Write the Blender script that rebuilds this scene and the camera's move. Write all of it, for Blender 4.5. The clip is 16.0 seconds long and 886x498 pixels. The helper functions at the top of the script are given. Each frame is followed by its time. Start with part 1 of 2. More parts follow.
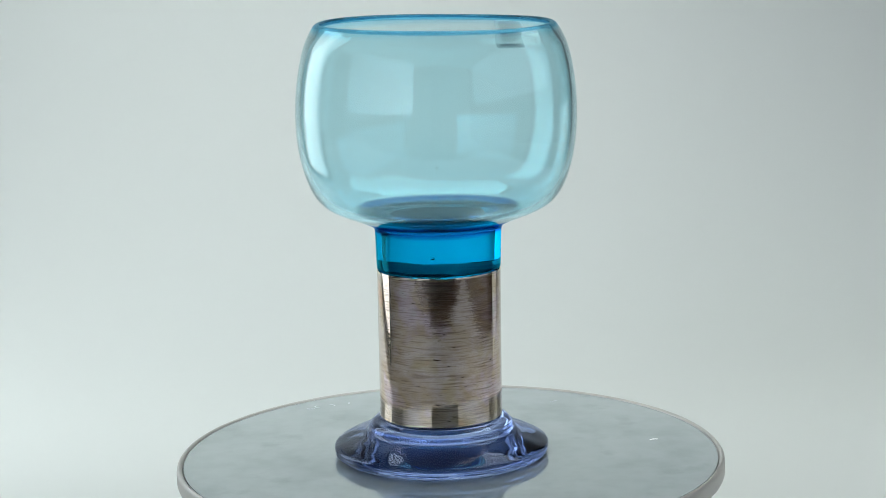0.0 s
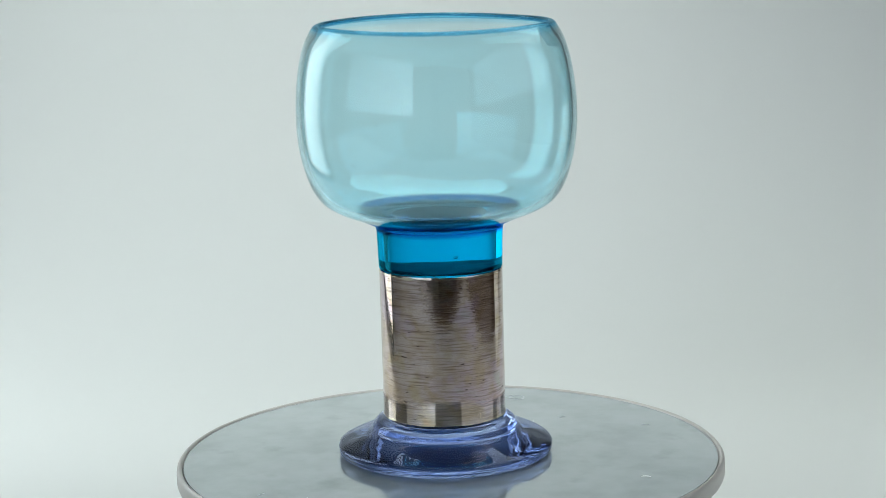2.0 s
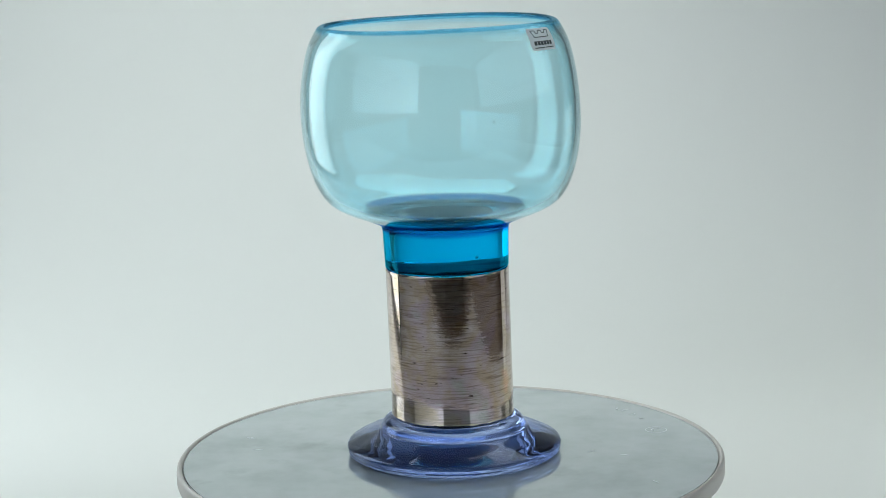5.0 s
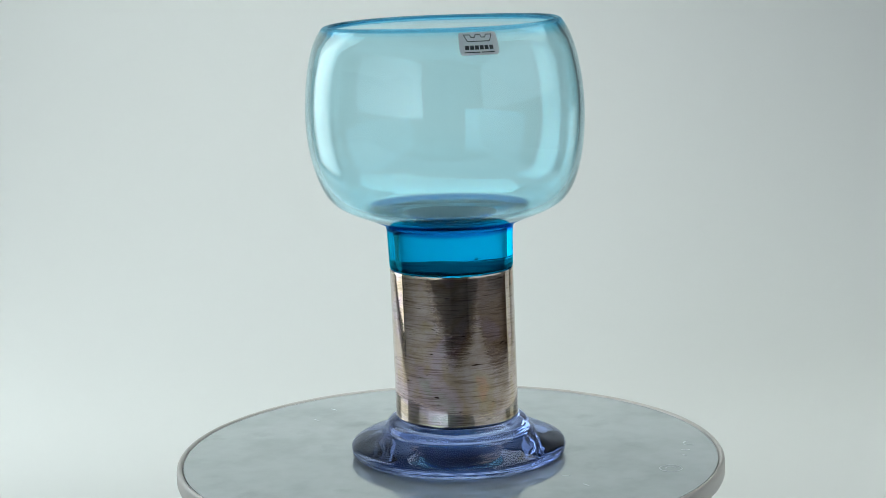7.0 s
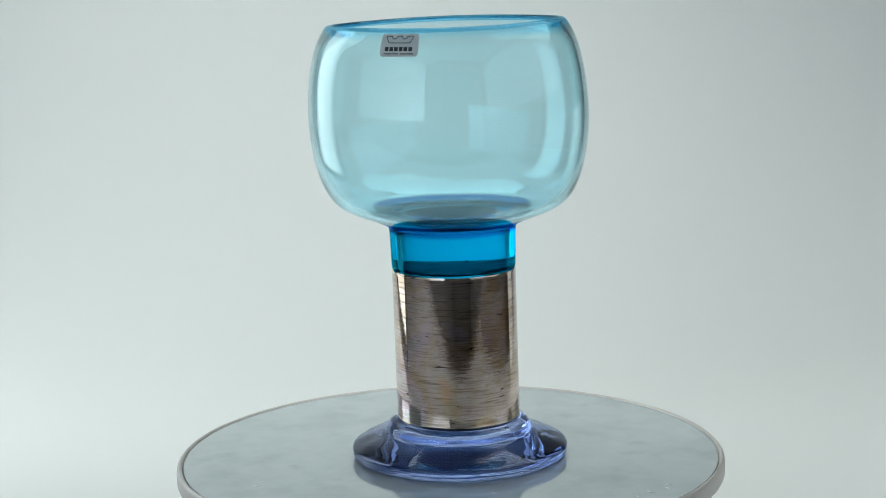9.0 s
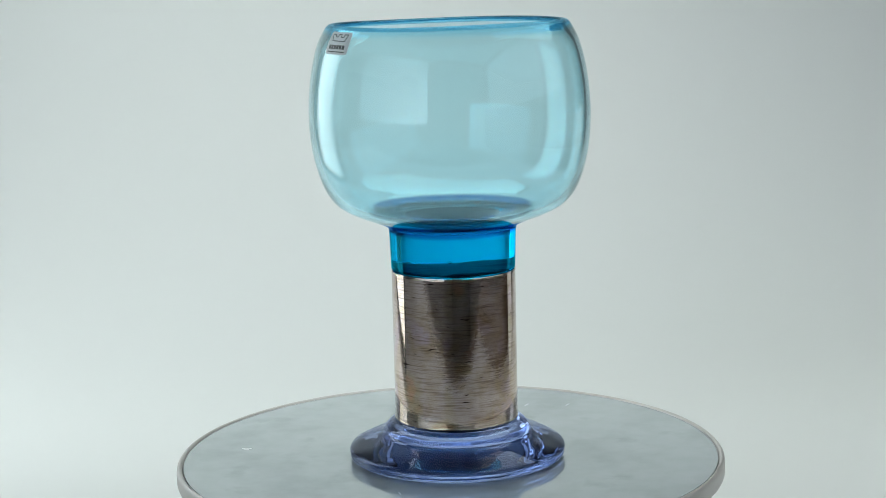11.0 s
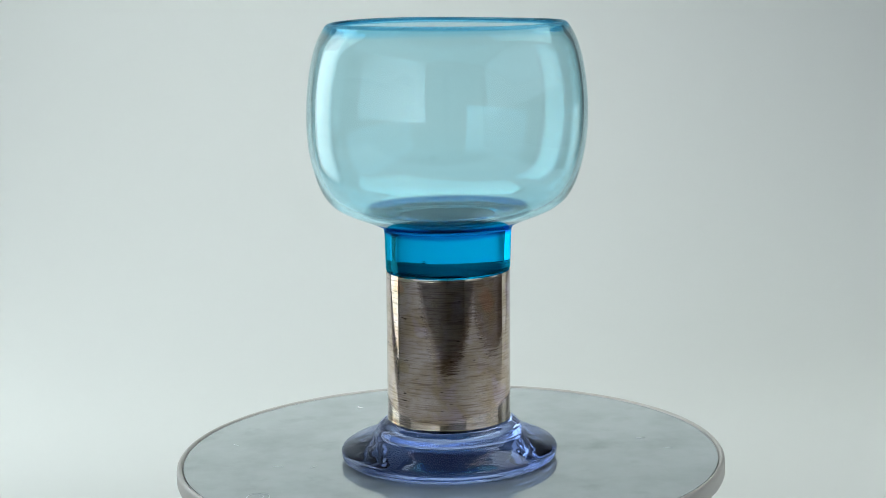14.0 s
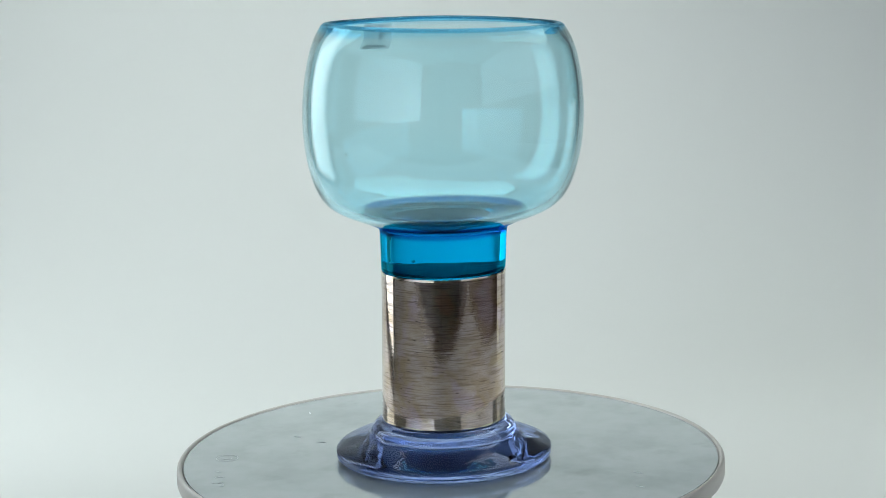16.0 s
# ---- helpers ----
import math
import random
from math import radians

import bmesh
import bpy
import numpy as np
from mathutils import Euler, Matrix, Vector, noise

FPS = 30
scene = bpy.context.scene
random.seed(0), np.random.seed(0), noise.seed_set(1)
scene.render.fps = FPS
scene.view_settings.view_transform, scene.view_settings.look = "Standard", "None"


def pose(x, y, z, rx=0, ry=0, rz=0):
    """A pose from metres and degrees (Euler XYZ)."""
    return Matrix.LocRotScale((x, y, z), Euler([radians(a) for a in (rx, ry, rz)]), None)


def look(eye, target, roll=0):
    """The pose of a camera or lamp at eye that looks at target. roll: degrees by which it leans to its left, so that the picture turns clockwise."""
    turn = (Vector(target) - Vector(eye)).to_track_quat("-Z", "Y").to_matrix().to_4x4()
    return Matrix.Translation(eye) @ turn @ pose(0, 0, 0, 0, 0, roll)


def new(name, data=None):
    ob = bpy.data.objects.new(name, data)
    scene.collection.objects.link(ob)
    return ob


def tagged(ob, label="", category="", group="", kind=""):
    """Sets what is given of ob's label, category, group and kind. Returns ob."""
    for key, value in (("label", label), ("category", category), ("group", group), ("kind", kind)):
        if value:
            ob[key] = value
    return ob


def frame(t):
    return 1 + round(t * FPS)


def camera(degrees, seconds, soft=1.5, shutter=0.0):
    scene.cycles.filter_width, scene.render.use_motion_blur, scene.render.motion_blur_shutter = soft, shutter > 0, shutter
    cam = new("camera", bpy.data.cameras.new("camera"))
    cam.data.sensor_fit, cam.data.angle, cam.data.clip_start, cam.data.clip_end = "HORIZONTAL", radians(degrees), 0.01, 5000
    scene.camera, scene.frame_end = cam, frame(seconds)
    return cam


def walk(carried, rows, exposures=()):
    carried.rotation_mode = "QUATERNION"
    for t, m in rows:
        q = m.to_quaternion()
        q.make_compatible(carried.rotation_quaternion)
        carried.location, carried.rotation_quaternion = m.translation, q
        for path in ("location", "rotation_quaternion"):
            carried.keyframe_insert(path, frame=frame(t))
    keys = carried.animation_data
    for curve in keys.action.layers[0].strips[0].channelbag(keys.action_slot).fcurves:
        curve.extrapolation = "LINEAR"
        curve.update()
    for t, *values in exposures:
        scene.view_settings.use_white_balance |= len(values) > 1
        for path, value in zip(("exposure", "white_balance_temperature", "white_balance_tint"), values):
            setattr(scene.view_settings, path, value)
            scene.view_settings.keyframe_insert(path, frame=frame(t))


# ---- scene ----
cam = camera(26.118, 16.0, 0.8)
CAMERA_POSE = look((0, -0.72837, 0.21209), (-0.00114, 0.00990, 0.07998), -1.319)
walk(cam, [(0, CAMERA_POSE), (16, CAMERA_POSE)], exposures=((0, 0.0), (16, 0.0)))

TURN = -17.907          # degrees per second, the turntable as seen from above
TABLE = -0.050          # height of the paper; the turntable's top is at 0
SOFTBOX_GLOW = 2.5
OVERHEAD_GLOW = 1.9
WINDOW_GLOW = 1.45
SIDE_WINDOW_GLOW = 0.65

# ---- world ----
world = bpy.data.worlds.new("world")
scene.world = world
world.use_nodes = True
world.node_tree.nodes["Background"].inputs[0].default_value = (0.5, 0.55, 0.6, 1)
world.node_tree.nodes["Background"].inputs[1].default_value = 0.05


# ---- materials ----
def material(name, color=(0.5, 0.5, 0.5), rough=0.5, metal=0.0, **more):
    m = bpy.data.materials.new(name)
    m.use_nodes = True
    b = m.node_tree.nodes["Principled BSDF"]
    b.inputs["Base Color"].default_value = (*color, 1)
    b.inputs["Roughness"].default_value = rough
    b.inputs["Metallic"].default_value = metal
    for key, value in more.items():
        b.inputs[key.replace("_", " ")].default_value = value
    return m


def nodes_of(m):
    return m.node_tree.nodes, m.node_tree.links, m.node_tree.nodes["Principled BSDF"]


def add_noise(m, scale, stretch=(1, 1, 1), detail=4.0):
    """A noise in the object's own space, stretched; gives its factor socket."""
    n, k, _ = nodes_of(m)
    tc, mp, tx = n.new("ShaderNodeTexCoord"), n.new("ShaderNodeMapping"), n.new("ShaderNodeTexNoise")
    mp.inputs["Scale"].default_value = stretch
    tx.inputs["Scale"].default_value = scale
    tx.inputs["Detail"].default_value = detail
    k.new(tc.outputs["Object"], mp.inputs["Vector"])
    k.new(mp.outputs["Vector"], tx.inputs["Vector"])
    return tx.outputs["Fac"]


def ramp(m, socket, stops):
    n, k, _ = nodes_of(m)
    r = n.new("ShaderNodeValToRGB")
    while len(r.color_ramp.elements) < len(stops):
        r.color_ramp.elements.new(0.5)
    for e, (pos, c) in zip(r.color_ramp.elements, stops):
        e.position, e.color = pos, (*c, 1)
    k.new(socket, r.inputs["Fac"])
    return r.outputs["Color"]


def spread(m, socket, low, high, start=0.3, end=0.7):
    n, k, _ = nodes_of(m)
    r = n.new("ShaderNodeMapRange")
    r.inputs["From Min"].default_value, r.inputs["From Max"].default_value = start, end
    r.inputs["To Min"].default_value, r.inputs["To Max"].default_value = low, high
    k.new(socket, r.inputs["Value"])
    return r.outputs["Result"]


def bump(m, socket, strength, distance):
    n, k, b = nodes_of(m)
    u = n.new("ShaderNodeBump")
    u.inputs["Strength"].default_value, u.inputs["Distance"].default_value = strength, distance
    old = b.inputs["Normal"].links
    if old:
        k.new(old[0].from_socket, u.inputs["Normal"])
    k.new(socket, u.inputs["Height"])
    k.new(u.outputs["Normal"], b.inputs["Normal"])


def mixed(m, fac, a, b2, mode="MIX"):
    n, k, _ = nodes_of(m)
    x = n.new("ShaderNodeMix")
    x.data_type, x.blend_type = "RGBA", mode
    for sock, v in ((x.inputs[0], fac), (x.inputs[6], a), (x.inputs[7], b2)):
        if isinstance(v, (int, float)):
            sock.default_value = v
        elif isinstance(v, tuple):
            sock.default_value = (*v, 1)
        else:
            k.new(v, sock)
    return x.outputs[2]


def glass(name, color, ior=1.48):
    """Solid coloured glass; each pass or bounce in it takes on its tint."""
    m = bpy.data.materials.new(name)
    m.use_nodes = True
    n, k = m.node_tree.nodes, m.node_tree.links
    n.remove(n["Principled BSDF"])
    g = n.new("ShaderNodeBsdfGlass")
    g.name = "Principled BSDF"
    g.inputs["Color"].default_value = (*color, 1)
    g.inputs["Roughness"].default_value = 0.0
    g.inputs["IOR"].default_value = ior
    k.new(g.outputs[0], n["Material Output"].inputs["Surface"])
    return m


def ripple(m):
    """Pressed glass: a faintly uneven skin."""
    n, k, g = nodes_of(m)
    u = n.new("ShaderNodeBump")
    u.inputs["Strength"].default_value, u.inputs["Distance"].default_value = 0.35, 0.0008
    k.new(add_noise(m, 110, (1, 1, 1), 2), u.inputs["Height"])
    k.new(u.outputs["Normal"], g.inputs["Normal"])


def bowl_glass():
    """Aqua glass that runs into deep turquoise in the neck, navy where they join."""
    m = glass("aqua_glass", (0.85, 0.977, 1.0))
    n, k, b = nodes_of(m)
    tc, sep = n.new("ShaderNodeTexCoord"), n.new("ShaderNodeSeparateXYZ")
    k.new(tc.outputs["Object"], sep.inputs[0])
    z = spread(m, sep.outputs["Z"], 0, 1, 0.074, 0.174)
    tint = ramp(m, z, [(0.0, (0.02, 0.60, 0.92)), (0.03, (0.02, 0.70, 0.97)), (0.150, (0.02, 0.68, 0.96)), (0.162, (0.05, 0.30, 0.68)),
                       (0.200, (0.06, 0.24, 0.60)), (0.212, (0.78, 0.94, 0.99)), (0.5, (0.885, 0.978, 1.0)),
                       (0.92, (0.885, 0.978, 1.0)), (0.945, (0.50, 0.86, 1.0))])
    k.new(tint, b.inputs["Color"])
    return m


def glow(name, color, strength):
    m = bpy.data.materials.new(name)
    m.use_nodes = True
    b = m.node_tree.nodes["Principled BSDF"]
    b.inputs["Base Color"].default_value = (0.8, 0.8, 0.8, 1)
    b.inputs["Emission Color"].default_value = (*color, 1)
    b.inputs["Emission Strength"].default_value = strength
    return m


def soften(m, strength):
    """The fabric's glow is graded by height: dimmest in its lowest band, full from the middle up."""
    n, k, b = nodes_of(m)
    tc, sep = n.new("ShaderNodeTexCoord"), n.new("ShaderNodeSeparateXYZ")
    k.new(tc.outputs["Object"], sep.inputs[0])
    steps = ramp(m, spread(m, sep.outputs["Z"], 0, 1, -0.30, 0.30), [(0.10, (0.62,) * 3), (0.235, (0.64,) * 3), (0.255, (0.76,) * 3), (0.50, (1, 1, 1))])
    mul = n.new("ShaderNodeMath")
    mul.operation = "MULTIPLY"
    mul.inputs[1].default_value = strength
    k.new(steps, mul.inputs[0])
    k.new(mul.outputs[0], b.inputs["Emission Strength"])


def uneven_sky(m, strength):
    """Overcast light that is brighter over one end of the view, and lower down."""
    n, k, b = nodes_of(m)
    tc, dot, sep = n.new("ShaderNodeTexCoord"), n.new("ShaderNodeVectorMath"), n.new("ShaderNodeSeparateXYZ")
    dot.operation = "DOT_PRODUCT"
    dot.inputs[1].default_value = (-0.682, 0.731, 0)
    k.new(tc.outputs["Object"], dot.inputs[0])
    k.new(tc.outputs["Object"], sep.inputs[0])
    mul = n.new("ShaderNodeMath")
    mul.operation = "MULTIPLY"
    k.new(spread(m, dot.outputs["Value"], 1.35 * strength, 0.40 * strength, -1.0, 1.4), mul.inputs[0])
    k.new(spread(m, sep.outputs["Z"], 1.1, 0.55, 0.3, 1.4), mul.inputs[1])
    k.new(mul.outputs[0], b.inputs["Emission Strength"])


def see_light(m, color, share):
    """Mixes in a translucent share that brightens a surface with light from behind."""
    n, k, b = nodes_of(m)
    t, x = n.new("ShaderNodeBsdfTranslucent"), n.new("ShaderNodeMixShader")
    t.inputs["Color"].default_value = (*color, 1)
    x.inputs[0].default_value = share
    k.new(b.outputs[0], x.inputs[1])
    k.new(t.outputs[0], x.inputs[2])
    k.new(x.outputs[0], n["Material Output"].inputs["Surface"])


def paper():
    m = material("white_paper", (0.80, 0.81, 0.80), 0.85)
    n, k, b = nodes_of(m)
    k.new(ramp(m, add_noise(m, 1.3, (1, 1, 1), 3), [(0.3, (0.79, 0.80, 0.79)), (0.7, (0.82, 0.825, 0.815))]), b.inputs["Base Color"])
    bump(m, add_noise(m, 400, (1, 1, 1), 3), 0.05, 0.0003)
    return m


def plate_metal():
    m = material("satin_plate", (0.5, 0.54, 0.56), 0.2, 0.52)
    n, k, b = nodes_of(m)
    blot = add_noise(m, 26, (1, 1, 1), 5)
    fine = add_noise(m, 130, (1, 1, 1), 4)
    base = ramp(m, blot, [(0.28, (0.47, 0.525, 0.55)), (0.5, (0.61, 0.665, 0.69)), (0.75, (0.66, 0.71, 0.735))])
    scuff = ramp(m, add_noise(m, 38, (1, 1, 1), 8), [(0.30, (0.78, 0.80, 0.81)), (0.42, (1, 1, 1))])
    base = mixed(m, 1.0, base, scuff, "MULTIPLY")
    k.new(mixed(m, 0.25, base, ramp(m, fine, [(0.3, (0.42, 0.46, 0.47)), (0.6, (0.55, 0.59, 0.60))])), b.inputs["Base Color"])
    k.new(spread(m, blot, 0.04, 0.09), b.inputs["Roughness"])
    bump(m, add_noise(m, 900, (1, 1, 1), 2), 0.03, 0.0001)
    return m


def steel():
    m = material("brushed_steel", (0.60, 0.57, 0.55), 0.45, 0.4)
    n, k, b = nodes_of(m)
    k.new(spread(m, add_noise(m, 90, (1, 1, 1), 3), 0.38, 0.5), b.inputs["Roughness"])
    return m


def lustre():
    """Bronze and silver lustre over finely threaded glass, worn in specks; the threads spread its gleam up and down."""
    m = material("bronze_lustre", (0.4, 0.34, 0.3), 0.3, 1.0, Anisotropic=0.7, Anisotropic_Rotation=0.25)
    n, k, b = nodes_of(m)
    around = n.new("ShaderNodeTangent")
    around.direction_type, around.axis = "RADIAL", "Z"
    k.new(around.outputs[0], b.inputs["Tangent"])
    cloud = add_noise(m, 70, (1, 1, 1.8), 5)
    hue = add_noise(m, 60, (1, 1, 0.8), 4)
    thread = add_noise(m, 95, (1, 1, 22), 4)
    band = add_noise(m, 45, (1, 1, 12), 3)
    speck = add_noise(m, 330, (0.7, 0.7, 3.2), 3)
    base = ramp(m, cloud, [(0.3, (0.42, 0.36, 0.29)), (0.46, (0.58, 0.52, 0.48)), (0.56, (0.72, 0.68, 0.68)), (0.70, (0.60, 0.53, 0.45))])
    tint = ramp(m, hue, [(0.28, (0.42, 0.58, 0.58)), (0.38, (0.58, 0.48, 0.68)), (0.46, (0.50, 0.40, 0.27)), (0.56, (0.60, 0.53, 0.56)),
                         (0.64, (0.52, 0.45, 0.27)), (0.70, (0.72, 0.36, 0.16))])
    color = mixed(m, 1.0, mixed(m, 0.5, base, tint), (1.08, 1.00, 0.94), "MULTIPLY")
    dark = ramp(m, speck, [(0.27, (0.10, 0.07, 0.05)), (0.33, (1, 1, 1))])
    color = mixed(m, 1.0, color, dark, "MULTIPLY")
    color = mixed(m, 0.75, color, ramp(m, thread, [(0.34, (0.45, 0.40, 0.36)), (0.50, (1, 1, 1))]), "MULTIPLY")
    k.new(color, b.inputs["Base Color"])
    k.new(spread(m, cloud, 0.03, 0.06), b.inputs["Roughness"])
    bump(m, thread, 0.13, 0.00003)
    bump(m, band, 0.10, 0.00004)
    bump(m, speck, 0.15, 0.00006)
    # the thread flanks: a wide gleam up and down only
    wide, x = n.new("ShaderNodeBsdfPrincipled"), n.new("ShaderNodeMixShader")
    for key, value in (("Metallic", 1.0), ("Roughness", 0.42), ("Anisotropic", 0.97), ("Anisotropic Rotation", 0.25)):
        wide.inputs[key].default_value = value
    k.new(color, wide.inputs["Base Color"])
    k.new(around.outputs[0], wide.inputs["Tangent"])
    x.inputs[0].default_value = 0.12
    k.new(b.outputs[0], x.inputs[1])
    k.new(wide.outputs[0], x.inputs[2])
    k.new(x.outputs[0], n["Material Output"].inputs["Surface"])
    return m


def plaster(name, color):
    m = material(name, color, 0.8)
    n, k, b = nodes_of(m)
    k.new(ramp(m, add_noise(m, 2.0), [(0.3, tuple(c * 0.93 for c in color)), (0.7, tuple(min(1, c * 1.05) for c in color))]), b.inputs["Base Color"])
    bump(m, add_noise(m, 120), 0.1, 0.001)
    return m


def wood(name, color):
    m = material(name, color, 0.45)
    n, k, b = nodes_of(m)
    k.new(ramp(m, add_noise(m, 6, (0.6, 8, 8)), [(0.3, tuple(c * 0.7 for c in color)), (0.7, color)]), b.inputs["Base Color"])
    return m


PAPER = paper()
PLATE = plate_metal()
STEEL = steel()
LUSTRE = lustre()
BOWL_GLASS = bowl_glass()
# blue tint and translucent share stand in for light carried inside the lip
RIM_GLASS = glass("edge_lit_rim_glass", (0.50, 0.86, 1.0))
see_light(RIM_GLASS, (0.10, 0.55, 0.88), 0.28)
DEEP_GLASS = material("deep_blue_glass", (0.22, 0.46, 0.62), 0.0, 0.0, IOR=1.48, Transmission_Weight=1.0)
INNER_GLASS = glass("pale_aqua_glass", (0.865, 0.978, 1.0))
FOOT_GLASS = glass("violet_glass", (0.72, 0.785, 0.94), 1.50)
# for a disc added under the stem, which lightens dark parts of the foot
PLUG = material("foot_lightening_metal", (0.20, 0.28, 0.40), 0.30, 1.0)
ripple(FOOT_GLASS)
GOLD_LINE = material("pale_lustre_edge", (0.75, 0.70, 0.52), 0.15, 1.0)
AIR = glass("bubble_air", (1, 1, 1), 1.0 / 1.48)
# for a disc added to give the dark band at the neck's bottom
CAP = material("neck_band_dark", (0.02, 0.035, 0.06), 0.4)
STICKER = material("silver_foil", (0.96, 0.94, 0.96), 0.4, 0.0)
# translucent shares added to lift the sticker's brightness in place of foil gleam
see_light(STICKER, (0.98, 0.97, 0.98), 0.5)
FOIL_BACK = material("bright_foil_back", (0.90, 0.93, 0.95), 0.35, 0.7)
see_light(FOIL_BACK, (0.98, 0.98, 0.98), 0.85)
CARD = material("white_foam_board", (0.86, 0.87, 0.86), 0.6)
INK = material("dark_ink", (0.05, 0.055, 0.06), 0.5)
MARK = material("dull_mark", (0.34, 0.38, 0.40), 0.5, 0.4)
FLECK = material("pale_fleck", (0.85, 0.86, 0.86), 0.5)
BLACK = material("black_plastic", (0.02, 0.02, 0.022), 0.45)
WALL = plaster("grey_wall", (0.32, 0.32, 0.315))
CEIL = plaster("ceiling_paint", (0.60, 0.60, 0.59))
FLOOR = wood("dark_floor", (0.11, 0.068, 0.038))
TABLE_WOOD = wood("table_wood", (0.12, 0.07, 0.038))
FRAME_PAINT = material("window_paint", (0.5, 0.5, 0.48), 0.4)
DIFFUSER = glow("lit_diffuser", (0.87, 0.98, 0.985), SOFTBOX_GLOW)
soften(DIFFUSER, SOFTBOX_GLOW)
OVERHEAD = glow("lit_overhead_diffuser", (0.92, 1.0, 0.945), OVERHEAD_GLOW)
DAYLIGHT = glow("overcast_daylight", (0.78, 0.91, 1.0), WINDOW_GLOW)
uneven_sky(DAYLIGHT, WINDOW_GLOW)
SIDE_DAYLIGHT = glow("side_daylight", (0.84, 0.93, 1.0), SIDE_WINDOW_GLOW)


# ---- mesh helpers ----
def part(name, bm, mat, parent=None, label="", smooth=True):
    me = bpy.data.meshes.new(name)
    bmesh.ops.recalc_face_normals(bm, faces=bm.faces)
    if bm.calc_volume(signed=True) < 0:
        bmesh.ops.reverse_faces(bm, faces=bm.faces)
    bm.to_mesh(me)
    bm.free()
    me.materials.append(mat)
    me.polygons.foreach_set("use_smooth", [smooth] * len(me.polygons))
    if smooth:
        me.set_sharp_from_angle(angle=radians(38))
    ob = new(name, me)
    ob.parent = parent
    if label:
        tagged(ob, label)
    return ob


def slab(bm, lo, hi, bevel=0.0):
    """An upright block from corner to corner, with its edges rounded."""
    got = bmesh.ops.create_cube(bm, size=1)["verts"]
    for v in got:
        v.co = Vector([(a + b) / 2 + c * (b - a) for a, b, c in zip(lo, hi, v.co)])
    if bevel:
        edges = list({e for v in got for e in v.link_edges})
        bmesh.ops.bevel(bm, geom=edges, offset=bevel, segments=2, affect="EDGES", profile=0.7)
    return bm


def block(name, lo, hi, mat, parent=None, bevel=0.0, label=""):
    return part(name, slab(bmesh.new(), lo, hi, bevel), mat, parent, label, False)


def b_spline(points, steps):
    """A soft line near the points of a profile that starts and ends on its first and last."""
    p = [Vector(points[0])] * 2 + [Vector(q) for q in points] + [Vector(points[-1])] * 2
    out = []
    for i in range(len(p) - 3):
        for s in range(steps):
            u = s / steps
            out.append(((1 - u) ** 3 * p[i] + (3 * u ** 3 - 6 * u * u + 4) * p[i + 1] + (-3 * u ** 3 + 3 * u * u + 3 * u + 1) * p[i + 2] + u ** 3 * p[i + 3]) / 6)
    return out + [p[-1]]


def turned(profile, around=128, shape=None, loop=False):
    """A turned body from (radius, height) pairs; shape(x, y, z) may warp it. loop: the profile closes on itself."""
    bm = bmesh.new()
    shape = shape or (lambda x, y, z: (x, y, z))
    rings = []
    for r, z in profile:
        if r < 1e-6:
            rings.append([bm.verts.new(shape(0, 0, z))])
        else:
            rings.append([bm.verts.new(shape(r * math.cos(a), r * math.sin(a), z))
                          for a in (2 * math.pi * i / around for i in range(around))])
    pairs = list(zip(rings, rings[1:])) + ([(rings[-1], rings[0])] if loop else [])
    for a, b in pairs:
        for i in range(around):
            j = (i + 1) % around
            if len(a) == 1 and len(b) == 1:
                continue
            if len(a) == 1:
                bm.faces.new((a[0], b[j], b[i]))
            elif len(b) == 1:
                bm.faces.new((a[i], a[j], b[0]))
            else:
                bm.faces.new((a[i], a[j], b[j], b[i]))
    return bm


def moved(bm, m):
    bmesh.ops.transform(bm, verts=bm.verts, matrix=m)
    return bm


# ---- room ----
def window_in(name, m, w, h, label):
    """A painted frame and sill, in its own plane: across y, up z, its foot at the origin."""
    win = tagged(new(name), label, "window", kind="structure")
    win.matrix_basis = m
    for lo, hi in (((-0.03, -w, 0), (0.03, w, 0.05)), ((-0.03, -w, h - 0.05), (0.03, w, h)),
                   ((-0.03, -w, 0.05), (0.03, -w + 0.05, h - 0.05)), ((-0.03, w - 0.05, 0.05), (0.03, w, h - 0.05))):
        block("window_frame", lo, hi, FRAME_PAINT, win, 0.004)
    block("window_sill", (-0.02, -w - 0.04, -0.03), (0.14, w + 0.04, -0.002), FRAME_PAINT, win, 0.006)


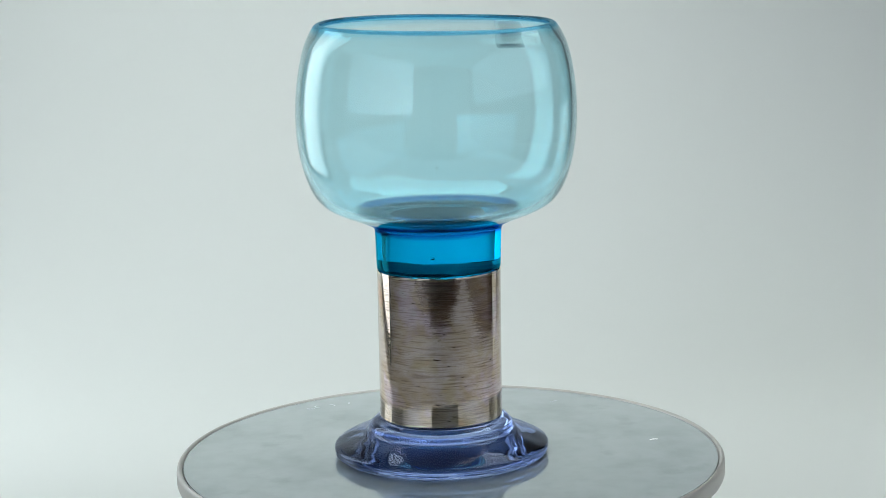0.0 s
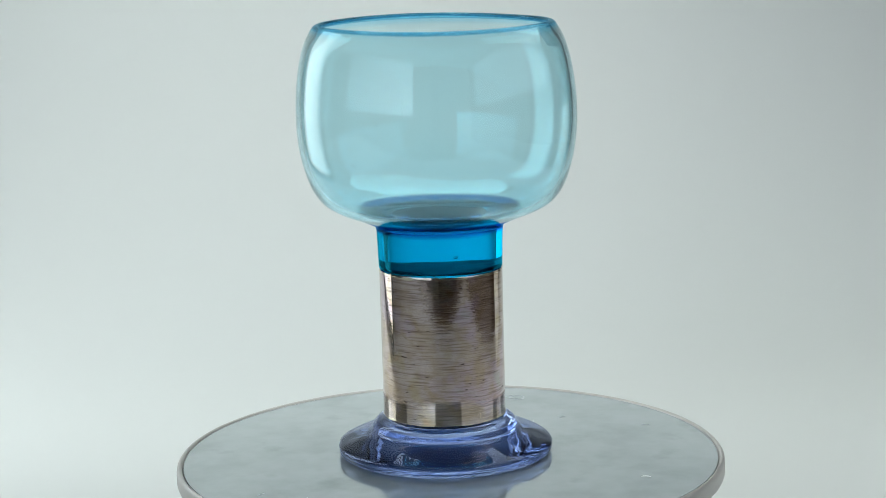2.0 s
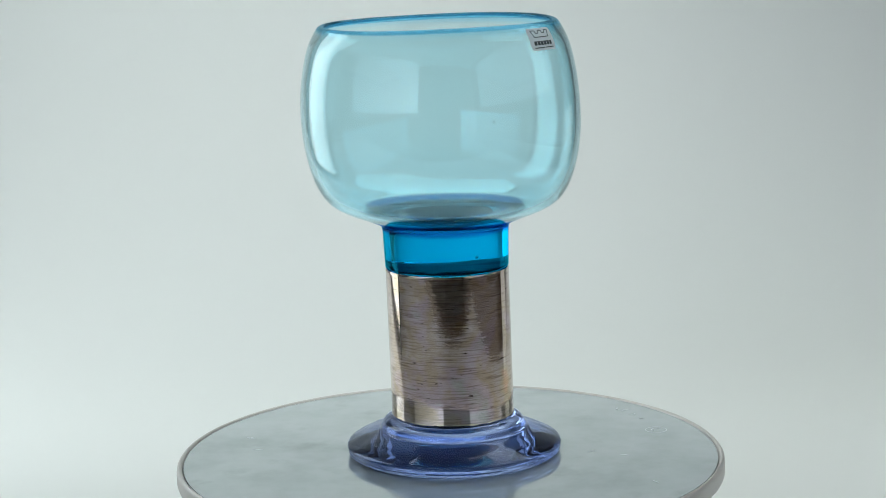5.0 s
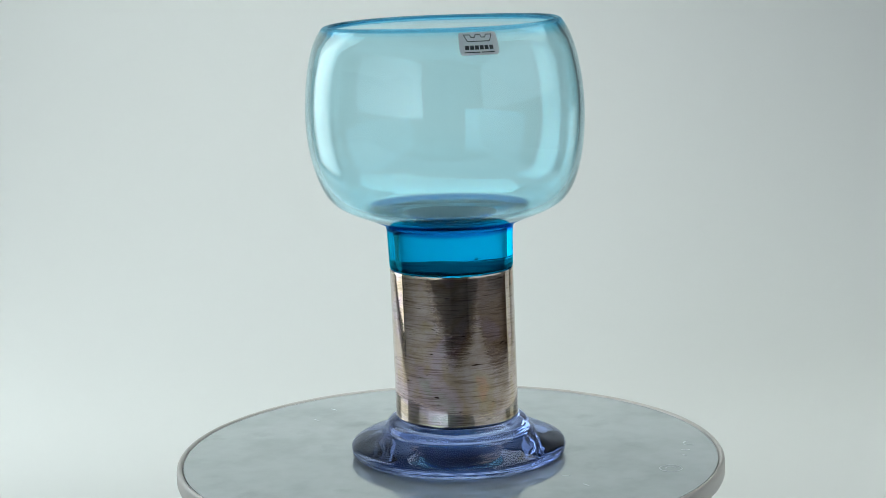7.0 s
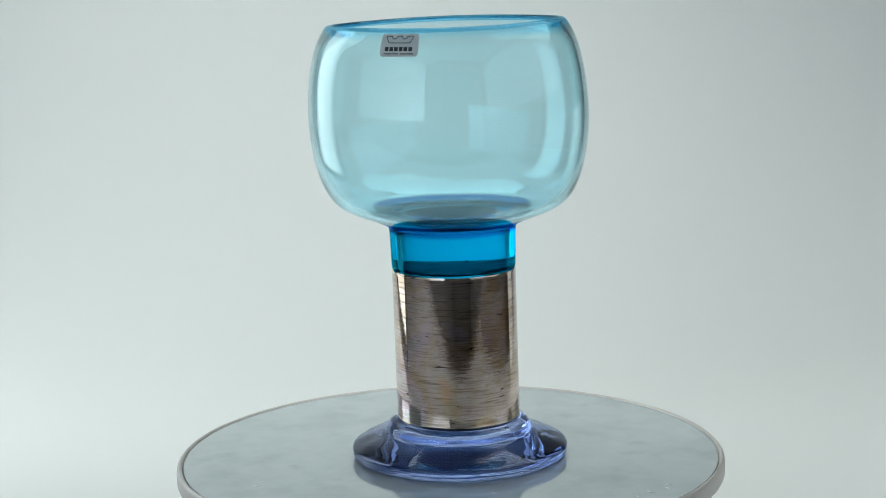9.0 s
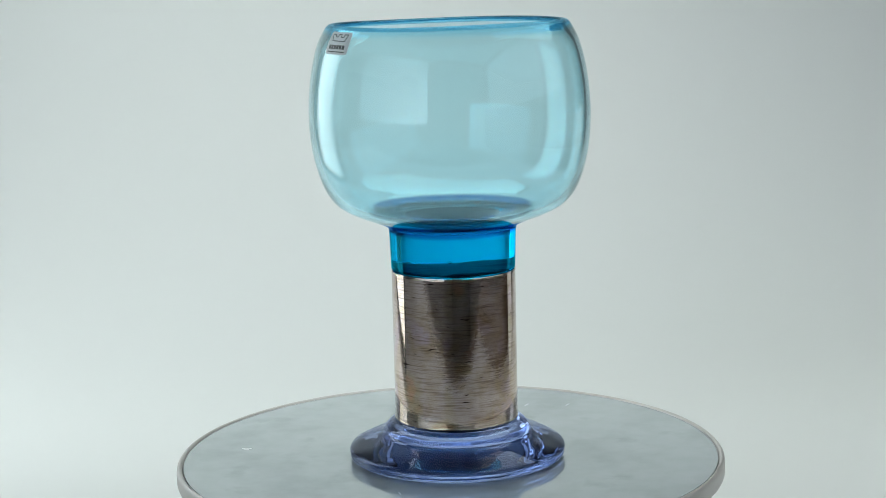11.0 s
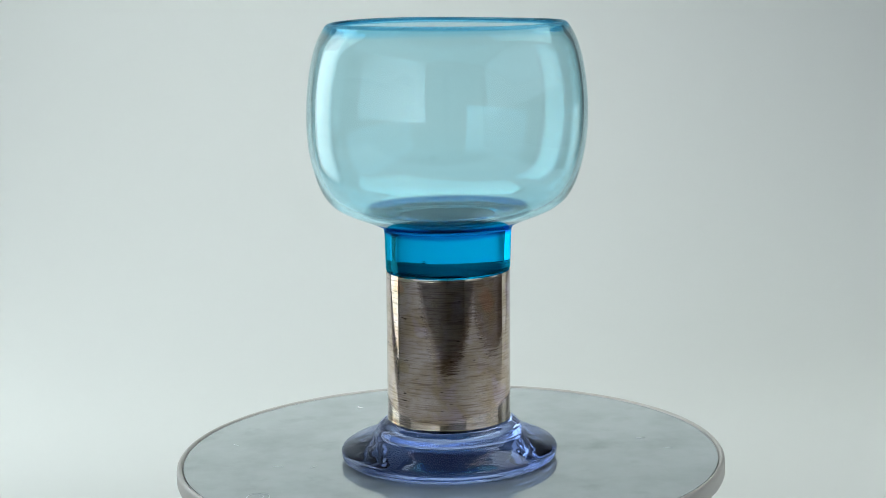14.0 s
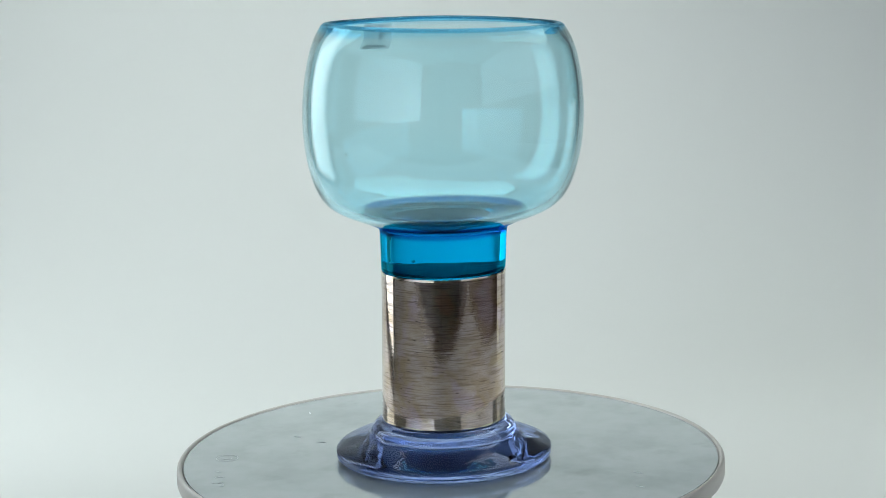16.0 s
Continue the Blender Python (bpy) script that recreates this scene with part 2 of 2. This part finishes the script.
def room():
    x0, x1, y0, y1, z0, z1 = -3.6, 1.9, -3.6, 1.7, TABLE - 0.75, 1.75
    floor = block("floor", (x0, y0, z0 - 0.1), (x1, y1, z0), FLOOR)
    tagged(floor, "dark wooden floor of the dim studio", "floor", kind="structure")
    ceiling = block("ceiling", (x0, y0, z1), (x1, y1, z1 + 0.1), CEIL)
    tagged(ceiling, "plain grey painted ceiling", "ceiling", kind="structure")
    tagged(block("wall_north", (x0 - 0.1, y1, z0), (x1 + 0.1, y1 + 0.1, z1), WALL), "plain light grey studio wall", "wall", kind="structure")
    ya, yb, za, zb = -3.30, 0.50, 0.20, 1.60
    bm = bmesh.new()
    for lo, hi in (((x1, y0, z0), (x1 + 0.1, ya, z1)), ((x1, yb, z0), (x1 + 0.1, y1, z1)), ((x1, ya, z0), (x1 + 0.1, yb, za)), ((x1, ya, zb), (x1 + 0.1, yb, z1))):
        slab(bm, lo, hi)
    tagged(part("wall_east", bm, WALL, None, "", False), "plain light grey studio wall with a window", "wall", kind="structure")
    turn = Matrix.Translation((x1 + 0.05, (ya + yb) / 2, za)) @ Matrix.Rotation(math.pi, 4, "Z")
    window_in("window_2", turn, (yb - ya) / 2, zb - za, "painted side window with dull daylight behind it")
    sky = block("backdrop", (x1 + 0.28, ya - 0.2, za - 0.3), (x1 + 0.30, yb + 0.2, zb + 0.3), SIDE_DAYLIGHT)
    tagged(sky, "dull daylight outside the side window", "daylight", kind="structure")
    for name, lo, hi in (("wall_west", (x0 - 0.1, y0, z0), (x0, y1, z1)), ("wall_south", (x0 - 0.1, y0 - 0.1, z0), (x1 + 0.1, y0, z1))):
        tagged(block(name, lo, hi, WALL), "plain light grey studio wall", "wall", kind="structure")
    # a slanted wall with the window cuts off one corner
    m = Matrix.Translation((-1.90, -1.77, 0)) @ Matrix.Rotation(radians(43), 4, "Z")
    w, wz0, wz1 = 1.55, 0.00, 1.60
    bm = bmesh.new()
    for lo, hi in (((-0.08, -2.45, z0), (0, -w, z1)), ((-0.08, w, z0), (0, 2.40, z1)), ((-0.08, -w, z0), (0, w, wz0)), ((-0.08, -w, wz1), (0, w, z1))):
        slab(bm, lo, hi)
    tagged(part("wall_southwest", moved(bm, m), WALL, None, "", False), "plain dim grey studio wall with a wide window", "wall", kind="structure")
    window_in("window_1", m @ Matrix.Translation((-0.04, 0, wz0)), w, wz1 - wz0, "wide painted window with daylight behind it")
    sky = part("backdrop", moved(slab(bmesh.new(), (-0.30, -w - 0.05, wz0 - 0.3), (-0.28, w + 0.05, wz1 + 0.3)), m), DAYLIGHT, None, "", False)
    tagged(sky, "overcast daylight outside the window", "daylight", kind="structure")


def table():
    t = tagged(new("table"), "plain wooden table under the white paper", "table")
    t.location = (0, 0.15, TABLE - 0.75)
    block("tabletop", (-0.92, -0.64, 0.718), (0.70, 0.60, 0.748), TABLE_WOOD, t, 0.004)
    for x in (-0.90, 0.63):
        for y in (-0.60, 0.51):
            block("leg", (x, y, 0), (x + 0.045, y + 0.045, 0.718), TABLE_WOOD, t, 0.003)


def sweep():
    """White paper that lies on the table and rises in one curve behind."""
    line = [(-0.42, TABLE), (-0.1, TABLE), (0.30, TABLE)]
    for i in range(1, 17):
        a = math.pi / 2 * i / 16
        line.append((0.30 + 0.30 * math.sin(a), TABLE + 0.30 - 0.30 * math.cos(a)))
    line += [(0.602, 0.6), (0.604, 1.1)]
    bm = bmesh.new()
    rows = []
    for y, z in line:
        rows.append([bm.verts.new((x, y, z)) for x in np.linspace(-0.88, 0.41, 12)])
    for a, b in zip(rows, rows[1:]):
        for i in range(11):
            bm.faces.new((a[i], a[i + 1], b[i + 1], b[i]))
    ob = part("paper_backdrop", bm, PAPER)
    mod = ob.modifiers.new("thickness", "SOLIDIFY")
    mod.thickness, mod.offset = 0.0012, 0.0
    return tagged(ob, "seamless white paper sweep behind the turntable", "backdrop", kind="structure")


def softbox(place, aim, w, h, mat, label, held):
    """A shallow box with a glowing fabric front that faces its own +x; w, h: its half sizes. held: the height at which its pole ends."""
    s = tagged(new("softbox"), label, "studio light", "softboxes round the table")
    m = Matrix.Translation(place) @ (Vector(aim) - Vector(place)).to_track_quat("X", "Z").to_matrix().to_4x4()
    s.matrix_basis = m
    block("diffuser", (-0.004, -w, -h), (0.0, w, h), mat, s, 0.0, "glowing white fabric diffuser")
    bm = bmesh.new()
    e = 0.012
    loops = [[bm.verts.new((x, a * k, b * l)) for a, b in ((-1, -1), (1, -1), (1, 1), (-1, 1))]
             for x, k, l in ((0.012, w + e, h + e), (-0.006, w + e, h + e), (-0.26, 0.09, 0.09))]
    for a, b in zip(loops, loops[1:]):
        for i in range(4):
            bm.faces.new((a[i], a[(i + 1) % 4], b[(i + 1) % 4], b[i]))
    bm.faces.new(loops[-1])
    part("housing", bm, BLACK, s, "", False)
    part("mount", turned([(0, -0.34), (0.03, -0.34), (0.03, -0.26), (0, -0.26)], 16, lambda x, y, z: (z, x, y)), STEEL, s)
    # its pole stands on the paper or hangs from the ceiling
    top = m @ Vector((-0.30, 0, 0))
    post = turned([(0, held), (0.012, held), (0.012, top.z), (0, top.z)], 16, lambda x, y, z: (x + top.x, y + top.y, z))
    part("pole", moved(post, m.inverted()), STEEL, s)


def bounce_card():
    """A white foam board that stands on the paper and throws light back; its foot is a folded flap."""
    c = tagged(new("bounce_card"), "small white foam board standing on the paper beside the turntable", "reflector card")
    c.matrix_basis = Matrix.Translation((0.345, 0.235, TABLE + 0.001)) @ Matrix.Rotation(radians(-12), 4, "Z")
    block("board", (0, -0.085, 0), (0.005, 0.085, 0.16), CARD, c, 0.0008)
    block("flap", (0.005, -0.085, 0), (0.055, 0.085, 0.003), CARD, c, 0.0008)


def studio_lights():
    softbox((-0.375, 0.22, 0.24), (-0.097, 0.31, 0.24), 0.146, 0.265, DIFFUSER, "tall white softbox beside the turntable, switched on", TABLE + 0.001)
    bounce_card()
    softbox((0.11, 0.17, 0.48), (0.01, 0.0, -0.05), 0.30, 0.20, OVERHEAD, "wide white softbox hung low over the table, switched on", 1.75)


# ---- turntable ----
def arc_strip(r0, r1, a0, a1, z, n=16, high=0.00008):
    """A thin raised strip that follows a circle about the origin, tapered to its ends."""
    bm = bmesh.new()
    bot, top = [], []
    for i in range(n + 1):
        u = i / n
        a, k = radians(a0 + (a1 - a0) * u), 0.15 + 0.85 * math.sin(math.pi * u)
        m, h = (r0 + r1) / 2, (r1 - r0) / 2 * k
        top.append([bm.verts.new(((m + s * h) * math.cos(a), (m + s * h) * math.sin(a), z + high)) for s in (-1, 1)])
        bot.append([bm.verts.new(((m + s * h) * math.cos(a), (m + s * h) * math.sin(a), z)) for s in (-1, 1)])
    for i in range(n):
        bm.faces.new((top[i][0], top[i][1], top[i + 1][1], top[i + 1][0]))
        for s in (0, 1):
            bm.faces.new((bot[i][s], top[i][s], top[i + 1][s], bot[i + 1][s]))
    return bm


def on_plate(r, az, turn=0):
    a = radians(az)
    return Matrix.Translation((r * math.cos(a), r * math.sin(a), 0)) @ Matrix.Rotation(radians(az + turn), 4, "Z")


def turntable():
    t = tagged(new("turntable"), "round satin grey metal turntable plate with steel rim", "turntable")
    part("plate", turned([(0, -0.004), (0.1048, -0.004), (0.1048, -0.0003), (0.1046, 0.0), (0.05, 0.0), (0, 0.0)], 192), PLATE, t)
    rim = [(0.1051, -0.0045), (0.1051, -0.0002), (0.1054, 0.0003), (0.1060, 0.0006), (0.1066, 0.0004), (0.1071, -0.0003),
           (0.1073, -0.0014), (0.1073, -0.0052), (0.1069, -0.0062), (0.1058, -0.0066)]
    part("rim", turned(rim, 192, None, True), STEEL, t, "rounded brushed steel rim")
    part("underside", turned([(0, -0.0062), (0.1050, -0.0062), (0.1050, -0.0041), (0, -0.0041)], 96), BLACK, t)
    # a small round mark and worn traces on the plate
    ring = turned([(0.0041, 0), (0.0041, 0.00006), (0.0044, 0.00006), (0.0044, 0)], 40, None, True)
    part("round_mark", moved(ring, on_plate(0.0882, 107)), MARK, t)
    part("round_mark", moved(arc_strip(0.0018, 0.0021, 20, 230, 0), on_plate(0.0882, 107)), MARK, t)
    for r, az, size, a0, a1, turn in ((0.0943, 126.5, 0.0022, 0, 130, 20), (0.0925, 124, 0.0018, 150, 300, 40), (0.0955, 129, 0.0025, 20, 110, 80),
                                      (0.0900, 117, 0.003, 40, 80, 0), (0.0672, 74, 0.010, 66, 88, 10), (0.061, 80, 0.009, 60, 84, 60),
                                      (0.083, 52, 0.012, 70, 86, -10), (0.078, 250, 0.016, 70, 84, 20), (0.088, 243, 0.012, 80, 98, 15)):
        part("scratch", moved(arc_strip(size - 0.0003, size + 0.0003, a0, a1, 0), on_plate(r, az, turn)), MARK, t)
    part("fleck", moved(arc_strip(0.002, 0.0028, 20, 120, 0), on_plate(0.0828, 7.3, 30)), FLECK, t, "small pale fleck")
    return t


def turntable_base():
    b = tagged(new("pedestal"), "low black drum that carries the turntable plate", "pedestal")
    b.location = (0, 0, TABLE)
    top = -TABLE - 0.0062
    part("drum", turned([(0, 0.0006), (0.068, 0.0006), (0.070, 0.003), (0.070, top - 0.008), (0.066, top - 0.004), (0, top - 0.004)], 64), BLACK, b)
    part("spindle", turned([(0, top - 0.004), (0.02, top - 0.004), (0.02, top), (0, top)], 32), STEEL, b)


# ---- goblet ----
LEAN = (0.0069, -0.0185)   # the bowl stands a little off the foot's axis


def leaning(x, y, z):
    return (x + LEAN[0] * z, y + LEAN[1] * z, z)


def bowl_warp(x, y, z):
    """The hand-cut rim rises and dips round the bowl."""
    a = math.atan2(y, x)
    h = 0.00036 - 0.00052 * math.cos(a) + 0.00072 * math.sin(a) + 0.00008 * math.cos(2 * a) + 0.00013 * math.cos(3 * a) + 0.00012 * math.sin(3 * a)
    k = max(0.0, min(1.0, (z - 0.11) / 0.058)) ** 2
    w = 1 + max(0.0, min(1.0, (z - 0.10) / 0.02)) * (0.0022 * math.sin(2 * a + 0.6) + 0.0010 * math.sin(3 * a + 90 * z) + 0.0006 * math.sin(5 * a - 150 * z))
    return leaning(x * w, y * w, z + h * k)


def foot_warp(x, y, z):
    """The pressed foot is a little uneven on its slope."""
    a = math.atan2(y, x)
    r = math.hypot(x, y)
    k = max(0.0, 1 - abs(r - 0.036) / 0.007) * (1 if z > 0.0045 else 0)
    return leaning(x, y, z + k * (0.00022 * math.sin(5 * a + 1) + 0.00014 * math.sin(11 * a) + 0.0001 * math.sin(17 * a + 2)))


OUTER = [(0.0248, 0.0912), (0.0266, 0.0928), (0.0350, 0.0960), (0.0432, 0.0992), (0.0482, 0.1050), (0.0514, 0.1140),
         (0.0534, 0.1240), (0.0539, 0.1350), (0.0532, 0.1460), (0.0515, 0.1560), (0.0491, 0.1636), (0.0462, 0.1680)]
OUTER_FINE = [tuple(v) for v in b_spline(OUTER, 10)]


def wall_inside():
    """The inner face, a wall's thickness off the outer one, thicker towards the bottom."""
    line = []
    for (r0, z0), (r1, z1) in list(zip(OUTER_FINE, OUTER_FINE[1:]))[::-9]:
        if 0.0990 < z0 < 0.1655:
            n = Vector((z1 - z0, r0 - r1)).normalized()
            t = 0.0019
            line.append((r0 - n[0] * t, z0 - n[1] * t))
    return line


LIP = [(0.0462, 0.1680), (0.0453, 0.1689), (0.0441, 0.1692), (0.0431, 0.1687), (0.0432, 0.1675)]
INSIDE = LIP + wall_inside() + [(0.0350, 0.0984), (0.0322, 0.0973), (0.0280, 0.0965), (0.0220, 0.0960), (0.0150, 0.0958),
                                (0.0080, 0.0957), (0.0030, 0.0957), (0.0, 0.0957)]


def on_bowl(az, z, off):
    """A place on the bowl's outer face, off it by a little."""
    for (r0, z0), (r1, z1) in zip(OUTER_FINE, OUTER_FINE[1:]):
        if z0 <= z <= z1:
            u = (z - z0) / (z1 - z0)
            n = Vector((z1 - z0, r0 - r1)).normalized()
            r = r0 + (r1 - r0) * u
            return bowl_warp((r + off * n[0]) * math.cos(az), (r + off * n[0]) * math.sin(az), z + off * n[1])
    return bowl_warp(OUTER[-1][0] * math.cos(az), OUTER[-1][0] * math.sin(az), z)


STICKER_AZ, STICKER_Z, STICKER_W, STICKER_H = 51.0, 0.1634, 0.0147, 0.0086


def on_sticker(u, v, off):
    """u to its right from -1 to 1 and v up from -1 to 1."""
    return on_bowl(radians(STICKER_AZ) + u * STICKER_W / 2 / 0.0493, STICKER_Z + v * STICKER_H / 2 * 0.9, off)


def sticker_shape(outline, off, thick):
    """A thin piece that bends round the bowl; outline(u) gives the lower and upper v for each u."""
    bm = bmesh.new()
    cols = []
    for u, lo, hi in outline:
        cols.append([[bm.verts.new(on_sticker(u, lo + (hi - lo) * i / 6, o)) for i in range(7)] for o in (off, off + thick)])
    for a, b in zip(cols, cols[1:]):
        for i in range(6):
            bm.faces.new((a[1][i], b[1][i], b[1][i + 1], a[1][i + 1]))
            bm.faces.new((a[0][i], a[0][i + 1], b[0][i + 1], b[0][i]))
        for i in (0, 6):
            bm.faces.new((a[0][i], b[0][i], b[1][i], a[1][i]))
    for c in (cols[0], cols[-1]):
        for i in range(6):
            bm.faces.new((c[0][i], c[0][i + 1], c[1][i + 1], c[1][i]))
    return bm


def bar(u0, u1, v0, v1):
    return [(u0 + (u1 - u0) * i / 6, v0, v1) for i in range(7)]


def stroke(u0, v0, u1, v1, half=0.045):
    """A printed line from one place of the sticker to another."""
    bm = bmesh.new()
    d = Vector(((u1 - u0) * STICKER_W, (v1 - v0) * STICKER_H)).normalized()
    n = Vector((-d.y * half * STICKER_H / STICKER_W, d.x * half))
    rows = []
    for i in range(7):
        u, v = u0 + (u1 - u0) * i / 6, v0 + (v1 - v0) * i / 6
        rows.append([bm.verts.new(on_sticker(u + s * n.x, v + s * n.y, o)) for s, o in ((-1, 0.00012), (1, 0.00012), (1, 0.0002), (-1, 0.0002))])
    for a, b in zip(rows, rows[1:]):
        for i in range(4):
            bm.faces.new((a[i], a[(i + 1) % 4], b[(i + 1) % 4], b[i]))
    bm.faces.new(rows[0])
    bm.faces.new(rows[-1])
    return bm


def sphere(place, size):
    bm = bmesh.new()
    bmesh.ops.create_icosphere(bm, subdivisions=2, radius=size)
    return moved(bm, Matrix.Translation(place))


def cap_warp(x, y, z):
    """The added dark disc's top is pulled up and down round its edge."""
    a = math.atan2(y, x)
    k = max(0.0, min(1.0, (z - 0.0752) / 0.0003))
    return leaning(x, y, z + k * (0.0001 + 0.0004 * math.sin(3 * a + 1) + 0.0002 * math.sin(7 * a) + 0.00012 * math.sin(13 * a + 2)))


def wavy_ring(height, wide, seed):
    """A thin ragged ring on the stem, broken into runs of uneven height."""
    rnd = random.Random(seed)
    waves = [(rnd.uniform(0, 6.28), n) for n in (3, 5, 9, 14, 23)]
    bm = bmesh.new()
    rows = []
    count = 220
    for i in range(count):
        a = 2 * math.pi * i / count
        f = sum(math.sin(n * a + p) for p, n in waves) / 2.4
        h = wide * max(0.03, 0.35 + 0.65 * f)
        z = height + 0.0002 * math.sin(7 * a + seed)
        rows.append([bm.verts.new(leaning(r * math.cos(a), r * math.sin(a), q)) for r, q in
                     ((0.0238, z - h), (0.02408, z - h * 0.8), (0.02408, z + h * 0.8), (0.0238, z + h))])
    for i in range(count):
        a, b = rows[i], rows[(i + 1) % count]
        for j in range(4):
            bm.faces.new((a[j], a[(j + 1) % 4], b[(j + 1) % 4], b[j]))
    return bm


def goblet():
    g = tagged(new("goblet"), "aqua glass goblet with lustred stem and violet foot on the turntable", "goblet")
    neck = b_spline([(0.0240, 0.0752), (0.0241, 0.077), (0.0242, 0.081), (0.0243, 0.085), (0.0244, 0.0880), (0.0245, 0.0900), (0.0248, 0.0912)], 5)
    profile = [(0, 0.0749), (0.0237, 0.0749)] + [tuple(v) for v in neck] + OUTER_FINE[2:-1] + [tuple(v) for v in b_spline(INSIDE, 6)]
    bowl = part("bowl", turned(profile, 192, bowl_warp), BOWL_GLASS, g, "clear aqua bowl with wavy rim on a solid turquoise neck")
    # rings of the profile: clear skin, lip coloured as if edge-lit, inner face, its deep blue floor
    lip = 2 + len(neck) + len(OUTER_FINE) - 3
    for mat in (INNER_GLASS, RIM_GLASS, DEEP_GLASS):
        bowl.data.materials.append(mat)
    for p in bowl.data.polygons:
        ring, r = p.index // 192, math.hypot(p.center.x - LEAN[0] * p.center.z, p.center.y - LEAN[1] * p.center.z)
        if lip - 3 <= ring < lip + 30:
            p.material_index = 2
        elif ring >= lip + 30:
            p.material_index = 3 if r < 0.031 else 1
    for az, z, size in ((-1.5, 0.1416, 0.0003), (154.8, 0.1247, 0.0004), (-90, 0.1205, 0.0003), (91.8, 0.1460, 0.00025), (210, 0.152, 0.0002), (30, 0.130, 0.0002)):
        part("air_bubble", sphere(on_bowl(radians(az), z, -0.00095), size), AIR, g, "tiny air bubble in the glass")
    stem = [(0, 0.0148), (0.0198, 0.0148), (0.0200, 0.0160), (0.0238, 0.0160), (0.0240, 0.0163)]
    stem += [(0.0240 + 0.000004 * math.sin(i * 2.1), 0.0166 + 0.0569 * i / 40) for i in range(41)]
    stem += [(0.0240, 0.0739), (0.0238, 0.0745), (0.0231, 0.0747), (0.0230, 0.0750), (0, 0.0750)]
    part("stem", turned(stem, 128, leaning), LUSTRE, g, "bronze and silver lustred stem with fine threads")
    part("foot_reflector", turned([(0, 0.0142), (0.0222, 0.0142), (0.0226, 0.0146), (0.0226, 0.0147), (0, 0.0147)], 96, leaning), PLUG, g, "blue metal disc added under the stem to lighten the foot")
    part("stem_cap", turned([(0, 0.0751), (0.0196, 0.0751), (0.0199, 0.0754), (0.0196, 0.0756), (0.0170, 0.0757), (0, 0.0757)], 96, cap_warp), CAP, g, "dark blue disc added on the stem to darken the neck's bottom")
    part("lustre_edge", wavy_ring(0.0739, 0.0005, 3), GOLD_LINE, g, "worn pale gold edge of the lustre")
    part("lustre_edge", wavy_ring(0.0166, 0.0004, 8), GOLD_LINE, g, "worn pale gold edge of the lustre")
    bm = sphere((-0.0008, 0.0062, 0.0790), 0.00055)
    part("air_bubble", bm, AIR, g, "tiny air bubble in the glass")
    foot = [(0, 0.0014), (0.020, 0.0012)] + [tuple(v) for v in b_spline(
        [(0.030, 0.0006), (0.0385, 0.0002), (0.0412, 0.0006), (0.0421, 0.0018), (0.0419, 0.0027), (0.0423, 0.0036), (0.0420, 0.0047), (0.0402, 0.0058), (0.0365, 0.0074),
         (0.0325, 0.0089), (0.0298, 0.0096), (0.0285, 0.0106), (0.0281, 0.0120), (0.0275, 0.0134), (0.0262, 0.0146), (0.0246, 0.0152), (0.0241, 0.0158)], 5)] + [(0.0234, 0.0158), (0, 0.0158)]
    part("foot", turned(foot, 160, foot_warp), FOOT_GLASS, g, "spreading pale violet glass foot")
    sticker = part("sticker", sticker_shape(
        [(-1, -0.55, 0.75), (-0.97, -0.75, 0.9), (-0.9, -0.95, 1)] + [(-0.9 + 1.8 * i / 10, -1, 1) for i in range(11)] + [(0.9, -0.95, 1), (0.97, -0.75, 0.9), (1, -0.55, 0.75)],
        0.00002, 0.0001), STICKER, g, "small silver foil sticker with dark print")
    sticker.data.materials.append(FOIL_BACK)
    for p in sticker.data.polygons:
        if p.normal.x * p.center.x + p.normal.y * p.center.y < 0:
            p.material_index = 1
    # plain crown-like outline and bars for its print
    pts = [(-0.74, 0.78), (-0.56, 0.20), (0.56, 0.20), (0.74, 0.78), (0.42, 0.78), (0.36, 0.55), (0.17, 0.55), (0.13, 0.78),
           (-0.13, 0.78), (-0.17, 0.55), (-0.36, 0.55), (-0.42, 0.78), (-0.74, 0.78)]
    for (u0, v0), (u1, v1) in zip(pts, pts[1:]):
        part("emblem_line", stroke(u0, v0, u1, v1, 0.032), INK, sticker)
    for i in range(6):
        u = -0.72 + 0.245 * i
        part("print_bar", sticker_shape(bar(u, u + 0.19, -0.52, -0.16), 0.00012, 0.00008), INK, sticker)
    for u0, u1 in ((-0.76, 0.0), (0.08, 0.76)):
        part("print_bar", sticker_shape(bar(u0, u1, -0.80, -0.72), 0.00012, 0.00008), INK, sticker)
    return g


def turning(ob, off):
    rows = []
    for i in range(33):
        t = i * 0.5
        m = pose(0, 0, 0, 0, 0, TURN * t)
        rows.append((t, m @ Matrix.Translation((*off, 0.0))))
    walk(ob, rows)


def motions():
    turning(plate_thing, (0, 0))
    turning(goblet_thing, (-0.00345, 0.00170))


room()
table()
sweep()
studio_lights()
turntable_base()
plate_thing = turntable()
goblet_thing = goblet()
motions()
